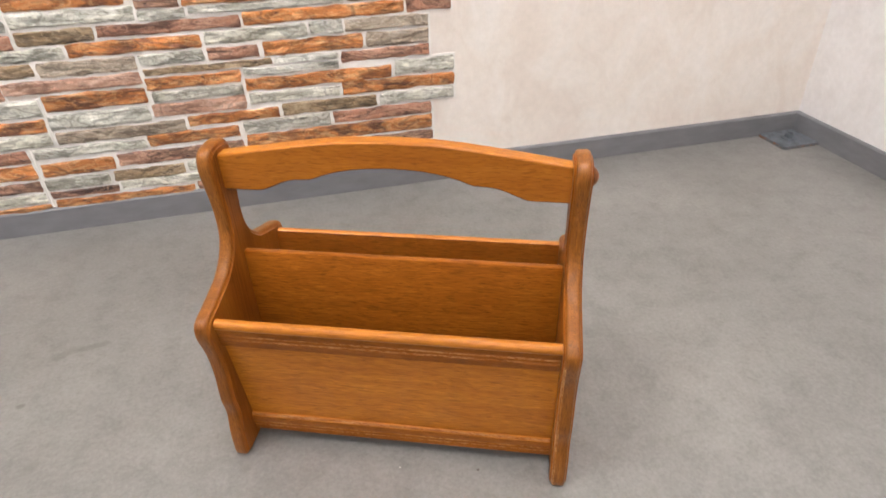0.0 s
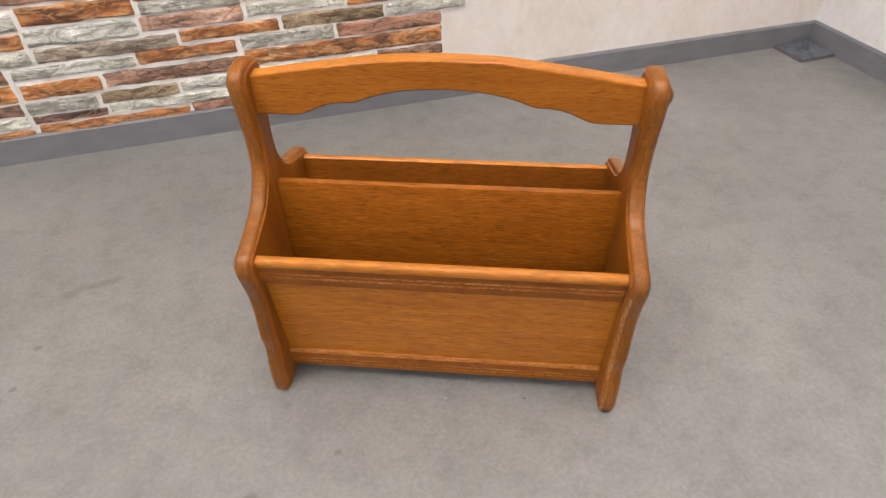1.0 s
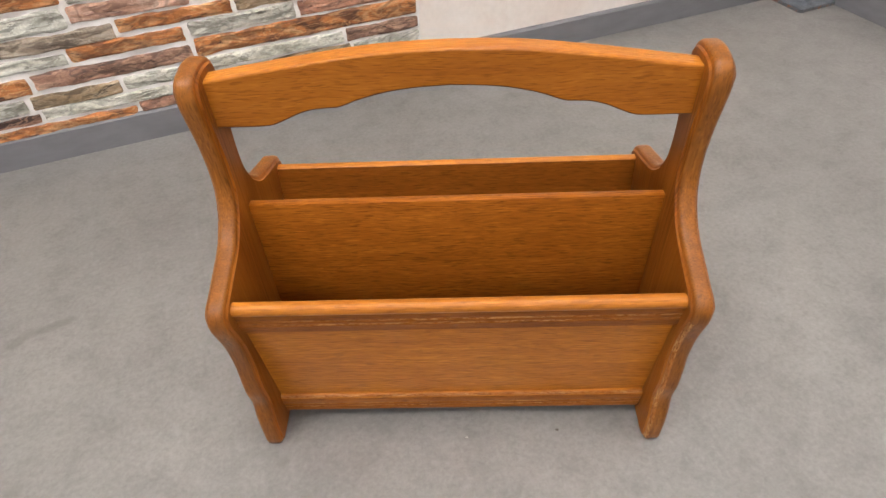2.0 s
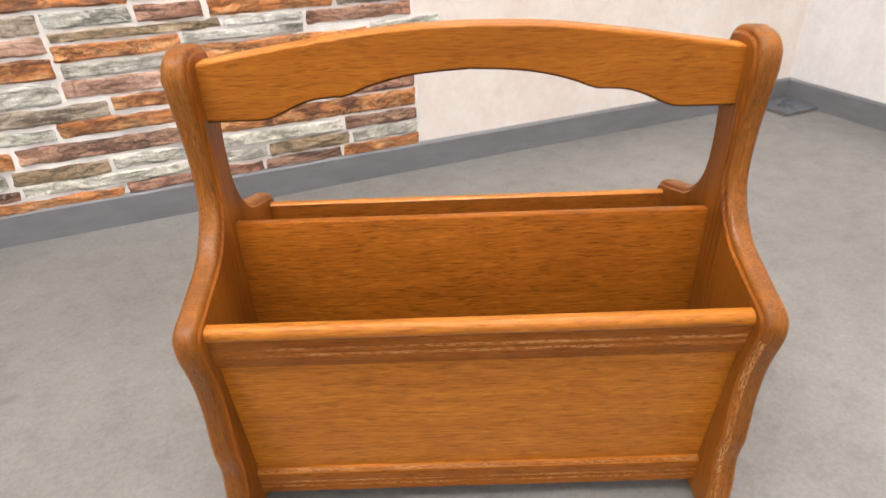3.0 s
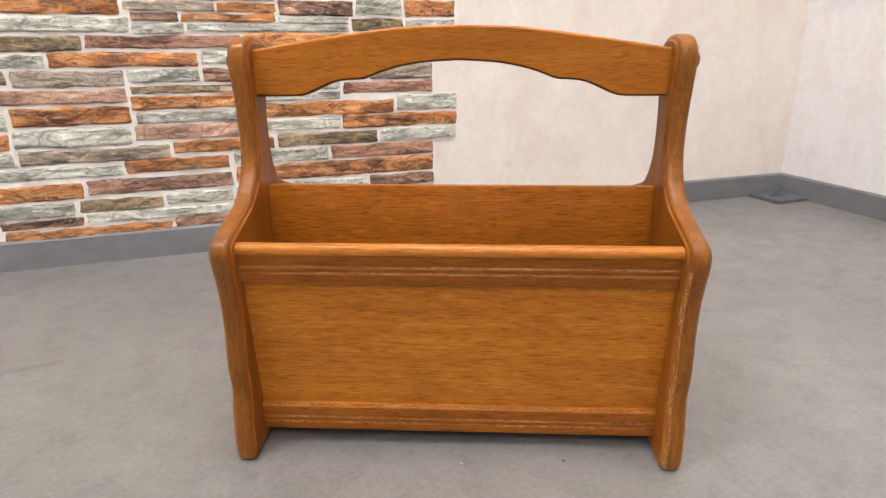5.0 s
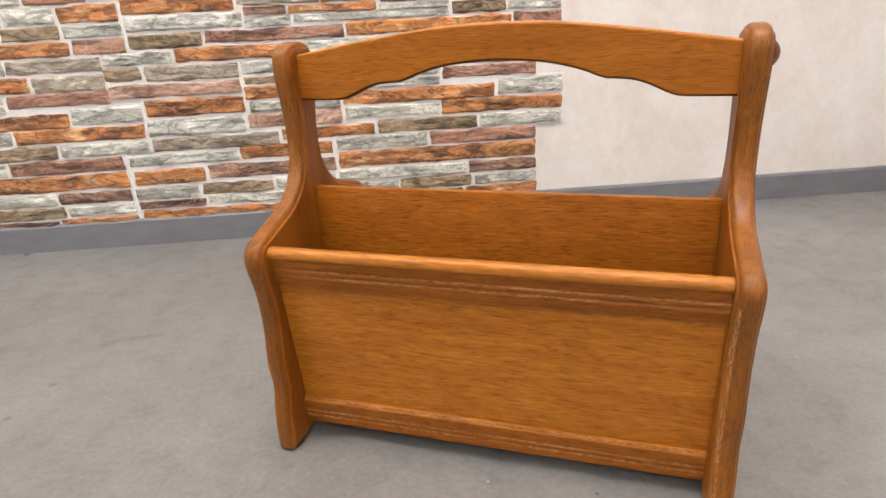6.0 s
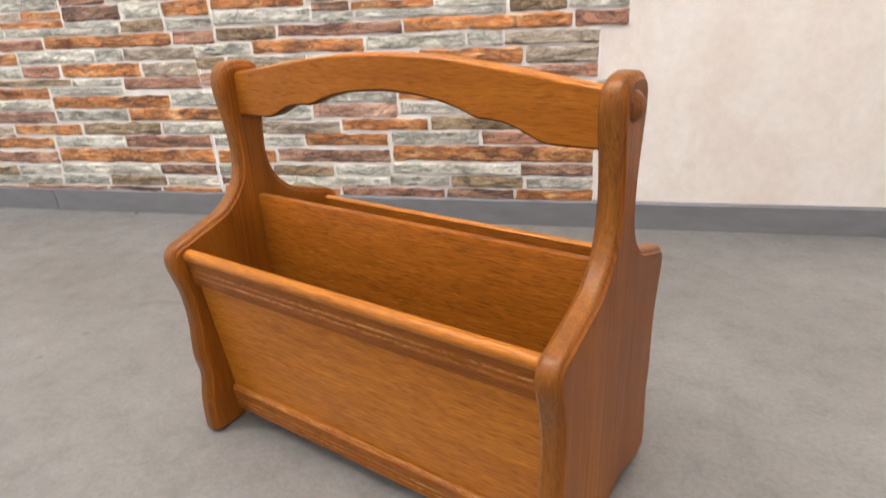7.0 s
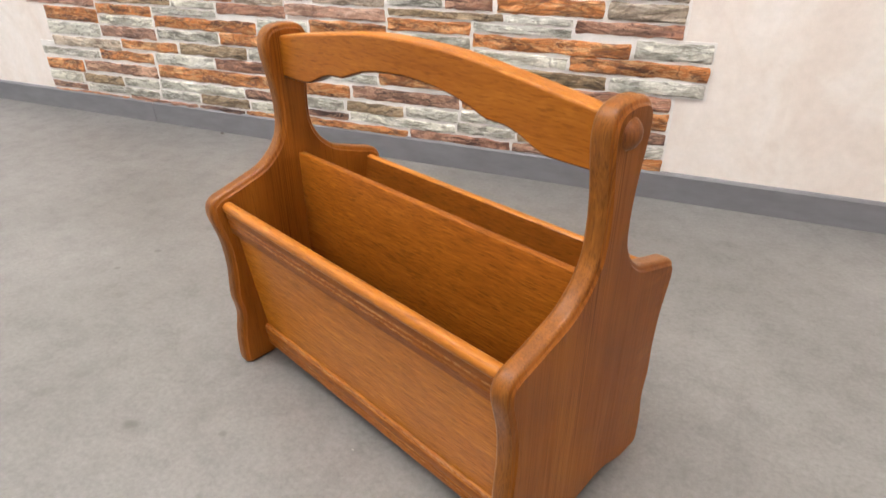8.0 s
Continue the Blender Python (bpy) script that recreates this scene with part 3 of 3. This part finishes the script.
# ---- anchor plate in the corner ----
plate = new("anchor_plate")
plate.matrix_world = ROOM @ pose(X1 - BB_T - 0.0555, Y1 - BB_T - 0.0505, 0, 0, 0, 1.5)
tagged(plate, "weathered zinc steel plate bolted to the floor in the corner", "floor plate")
corners = [(-0.054, 0.049), (-0.054, -0.041), (-0.052, -0.046), (-0.047, -0.049), (0.054, -0.049), (0.054, 0.049)]
bm = bmesh.new()
levels = [(0.0, 0.0), (0.0, 0.0078), (0.0015, 0.0092)]
loops = [[bm.verts.new((x * (1 - inset / 0.05), y * (1 - inset / 0.05), z)) for x, y in corners] for inset, z in levels]
for lower, upper in zip(loops, loops[1:]):
    for k in range(len(corners)):
        n = (k + 1) % len(corners)
        bm.faces.new((lower[k], lower[n], upper[n], upper[k]))
bm.faces.new(loops[0])
bm.faces.new(loops[-1])
bmesh.ops.recalc_face_normals(bm, faces=bm.faces)
bm.normal_update()
for f in bm.faces:
    f.material_index = 1 if abs(f.normal.z) < 0.5 else 0
part("plate", bm, (STEEL, RUST), plate)


def disc(radius, z0, z1, n, bevel):
    bm = bmesh.new()
    bmesh.ops.create_cone(bm, cap_ends=True, segments=n, radius1=radius, radius2=radius, depth=z1 - z0, matrix=Matrix.Translation((0, 0, (z0 + z1) / 2)))
    top_edges = [e for e in bm.edges if all(v.co.z > z1 - 1e-5 for v in e.verts)]
    bmesh.ops.bevel(bm, geom=top_edges, offset=bevel, segments=2, profile=0.5, affect="EDGES")
    return bm


part("washer", disc(0.0215, 0.0092, 0.0122, 28, 0.001), STEEL, plate, smooth=35)
part("bolt_head", disc(0.0125, 0.0122, 0.0222, 6, 0.0018), STEEL, plate)
part("bolt_end", disc(0.0062, 0.0222, 0.0262, 16, 0.0012), STEEL, plate, smooth=35)

# ---- specks on the floor ----
def speck_thing(name, x, y, rx, ry, h, material, label, category):
    bm = bmesh.new()
    n = 14
    k = random.random() * 50
    rim = []
    for i in range(n):
        a = 2 * math.pi * i / n
        r = 1 + 0.45 * noise.noise((math.cos(a) * 1.3 + k, math.sin(a) * 1.3, k))
        rim.append((rx * r * math.cos(a), ry * r * math.sin(a)))
    low_ring = [bm.verts.new((px, py, 0.0)) for px, py in rim]
    high_ring = [bm.verts.new((px * 0.6, py * 0.6, h)) for px, py in rim]
    for i in range(n):
        bm.faces.new((low_ring[i], low_ring[(i + 1) % n], high_ring[(i + 1) % n], high_ring[i]))
    bm.faces.new(high_ring)
    bm.faces.new(low_ring)
    ob = new(name, mesh_from(bm, name, material, 40))
    ob.matrix_world = pose(x, y, 0.0)
    tagged(ob, label, category)


speck_thing("plaster_crumb", 0.0063, -0.1073, 0.0017, 0.0011, 0.0008, CRUMB, "tiny pale plaster crumb lying on the grey floor", "crumb")
speck_thing("dirt_crumb", 0.1114, -0.0990, 0.0020, 0.0016, 0.0010, DIRT, "tiny dark crumb of dirt lying on the floor", "crumb")
speck_thing("dirt_crumb", -1.0947, 0.3209, 0.0065, 0.0045, 0.0030, DIRT, "dark crumb of dirt lying beside the skirting", "crumb")


# ---- printed plastic stone cladding, two interlocking panels wide ----
PERIOD = 0.866
STEPS = [(0.0565, 0.2100), (0.2125, 0.2640), (0.3165, 0.2095), (0.4105, 0.2610), (0.5045, 0.2065), (0.622, 0.2100), (0.775, 0.2640), (0.8785, 0.2095), (0.94, 0.2095)]
COURSES = []


def course(*stones):
    COURSES.append(stones)


course((-0.669, -0.531, 0.601, 0.620, "orange"), (-0.523, -0.382, 0.586, 0.615, "olive"), (-0.373, -0.225, 0.594, 0.618, "grey"),
       (-0.217, 0.010, 0.596, 0.618, "rust"), (0.018, 0.202, 0.590, 0.618, "grey"))
course((-0.668, -0.533, 0.579, 0.595, "grey"), (-0.400, -0.352, 0.551, 0.578, "grey"), (-0.371, -0.225, 0.564, 0.587, "grey"),
       (-0.219, -0.113, 0.565, 0.587, "olive"), (-0.105, 0.010, 0.564, 0.589, "rust"), (0.018, 0.202, 0.570, 0.584, "grey"))
course((-0.667, -0.408, 0.559, 0.574, "orange"), (-0.345, 0.090, 0.532, 0.558, "orange"), (0.099, 0.202, 0.544, 0.565, "grey"))
course((-0.661, -0.491, 0.529, 0.553, "orange"), (-0.483, -0.355, 0.528, 0.546, "grey"), (0.090, 0.204, 0.507, 0.536, "rust"))
course((-0.666, -0.391, 0.502, 0.523, "rust"), (-0.383, -0.118, 0.497, 0.523, "grey"), (-0.110, 0.005, 0.503, 0.526, "brown"), (0.012, 0.083, 0.508, 0.528, "grey"))
course((-0.605, -0.391, 0.470, 0.496, "orange"), (-0.384, -0.228, 0.478, 0.491, "taupe"), (-0.222, -0.117, 0.477, 0.491, "orange"),
       (-0.109, 0.037, 0.471, 0.497, "brown"), (0.044, 0.138, 0.473, 0.502, "grey"), (0.146, 0.257, 0.472, 0.501, "orange"))
course((-0.604, -0.380, 0.440, 0.463, "grey"), (-0.373, -0.294, 0.459, 0.473, "brown"), (-0.286, -0.118, 0.459, 0.471, "orange"),
       (-0.110, 0.026, 0.458, 0.466, "grey"), (0.034, 0.140, 0.444, 0.466, "olive"), (0.148, 0.257, 0.446, 0.465, "grey"))
course((-0.372, -0.286, 0.437, 0.453, "grey"), (-0.279, 0.026, 0.442, 0.453, "grey"))
course((-0.603, -0.463, 0.408, 0.431, "olive"), (-0.455, -0.186, 0.411, 0.431, "rust"), (-0.178, 0.152, 0.413, 0.436, "orange"), (0.159, 0.258, 0.414, 0.439, "rust"))
course((-0.662, -0.527, 0.379, 0.399, "grey"), (-0.519, -0.269, 0.379, 0.402, "orange"), (-0.261, -0.056, 0.382, 0.405, "grey"),
       (-0.049, 0.019, 0.382, 0.407, "grey"), (0.025, 0.206, 0.383, 0.406, "taupe"))
course((-0.665, -0.591, 0.349, 0.371, "olive"), (-0.583, -0.402, 0.345, 0.371, "taupe"), (-0.395, -0.270, 0.350, 0.370, "grey"),
       (-0.262, -0.160, 0.349, 0.372, "rust"), (-0.150, 0.058, 0.348, 0.375, "orange"), (0.067, 0.205, 0.347, 0.375, "taupe"))
course((-0.662, -0.401, 0.315, 0.337, "pink"), (-0.392, -0.138, 0.330, 0.342, "olive"), (-0.130, 0.002, 0.330, 0.341, "grey"), (0.010, 0.206, 0.320, 0.341, "rust"))
course((-0.395, -0.206, 0.300, 0.322, "orange"), (-0.198, 0.001, 0.310, 0.323, "grey"))
course((-0.599, -0.400, 0.275, 0.307, "orange"), (-0.389, -0.208, 0.274, 0.293, "grey"), (-0.199, 0.116, 0.277, 0.302, "orange"), (0.124, 0.262, 0.281, 0.311, "grey"))
course((-0.603, -0.404, 0.237, 0.267, "grey"), (-0.396, -0.206, 0.242, 0.267, "pink"), (-0.197, -0.003, 0.249, 0.269, "grey"), (0.004, 0.261, 0.248, 0.273, "orange"))
course((-0.600, -0.341, 0.206, 0.229, "taupe"), (-0.332, -0.142, 0.214, 0.235, "orange"), (-0.132, 0.078, 0.215, 0.240, "olive"), (0.086, 0.260, 0.217, 0.240, "grey"))
course((-0.655, -0.431, 0.178, 0.196, "grey"), (-0.423, -0.233, 0.180, 0.203, "orange"), (-0.221, -0.031, 0.184, 0.208, "grey"), (-0.023, 0.205, 0.184, 0.209, "rust"))
course((-0.652, -0.504, 0.137, 0.165, "orange"), (-0.495, -0.230, 0.142, 0.168, "brown"), (-0.221, 0.206, 0.147, 0.177, "orange"))
course((-0.655, -0.523, 0.105, 0.128, "grey"), (-0.513, -0.366, 0.108, 0.130, "olive"), (-0.357, -0.233, 0.112, 0.133, "grey"),
       (-0.224, 0.049, 0.118, 0.138, "grey"), (0.057, 0.206, 0.118, 0.139, "brown"))
course((-0.654, -0.513, 0.084, 0.098, "brown"), (-0.505, -0.240, 0.086, 0.103, "grey"), (-0.231, -0.100, 0.090, 0.110, "grey"),
       (-0.092, 0.061, 0.089, 0.111, "olive"), (0.069, 0.206, 0.091, 0.110, "grey"))
course((-0.651, -0.357, 0.062, 0.077, "orange"), (-0.348, -0.112, 0.064, 0.081, "rust"), (-0.103, 0.042, 0.065, 0.082, "brown"), (0.050, 0.208, 0.064, 0.084, "orange"))


def backing_outline():
    pts = []
    for (z, s), (z2, _) in zip(STEPS, STEPS[1:]):
        pts += [(s, z), (s, z2)]
    return [Vector(p) for p in pts] + [Vector((s - PERIOD + 0.0015, z)) for s, z in reversed(pts)]


def stone_mesh(w, h, seed):
    """A thin split stone, w by h, with an uneven face and worn edges; its back lies at y = 0."""
    nx, nz = max(5, round(w / 0.010)), 7
    bm = bmesh.new()
    grid = []
    for i in range(nx + 1):
        column = []
        for k in range(nz + 1):
            u, q = i / nx, k / nz
            x, z = (u - 0.5) * w, (q - 0.5) * h
            edge = (k in (0, nz)) or (i in (0, nx))
            wob = noise.noise((x * 26 + seed, q * 2.3, seed * 0.7))
            if k in (0, nz):
                z += 0.0034 * wob * (1 if k else -1) - (0.0008 if k else -0.0008)
                z += 0.0016 * noise.noise((x * 70 + seed, q, 3.1))
            if i in (0, nx):
                x += 0.003 * noise.noise((seed, q * 2.0 + u * 9, 1.7))
            if edge and k in (0, nz) and i in (0, nx):
                x += -0.0015 if i else 0.0015
            d = 0.0012 if edge else 0.0036 + 0.0030 * noise.noise((x * 24 + seed * 3, z * 60, seed)) + 0.0026 * noise.noise((x * 62 + z * 90, z * 190, seed))
            column.append(bm.verts.new((x, -d, z)))
        grid.append(column)
    for i in range(nx):
        for k in range(nz):
            bm.faces.new((grid[i][k], grid[i + 1][k], grid[i + 1][k + 1], grid[i][k + 1]))
    rim = [grid[i][0] for i in range(nx + 1)] + [grid[nx][k] for k in range(1, nz + 1)] + [grid[i][nz] for i in range(nx - 1, -1, -1)] + [grid[0][k] for k in range(nz - 1, 0, -1)]
    back = [bm.verts.new((v.co.x, 0.0, v.co.z)) for v in rim]
    for i in range(len(rim)):
        j = (i + 1) % len(rim)
        bm.faces.new((rim[i], rim[j], back[j], back[i]))
    return bm


def cladding(shift, drop, seed):
    hub = new("stone_panel")
    hub.matrix_world = ROOM @ pose(shift, Y1, drop)
    tagged(hub, "printed plastic panel of orange, rust and grey split stones in white grout", "wall panel", "stone panels on the wall")
    bm, _ = prism(backing_outline(), -0.0025, 0.0, "y")
    part("grout_sheet", bm, GROUT, hub, "white grout sheet with stepped ends")
    k = seed
    for rise in (0.0, 0.561):
        for stones in COURSES:
            for s0, s1, z0, z1, colour in stones:
                if rise and z1 > 0.345:
                    continue
                k += 1
                s0 += 0.003 if s0 < -0.59 else -0.0008      # the joint between two panels stays open
                s1 -= 0.001 if s1 > 0.195 else -0.0008
                ob = part("stone", stone_mesh(s1 - s0, z1 - z0 + 0.0044, k * 1.37), STONE[colour], hub, smooth=24)
                ob.matrix_local = pose((s0 + s1) / 2, -0.0023, (z0 + z1) / 2 + rise)


cladding(0.0, -0.005, 0)
cladding(-PERIOD, -0.017, 500)
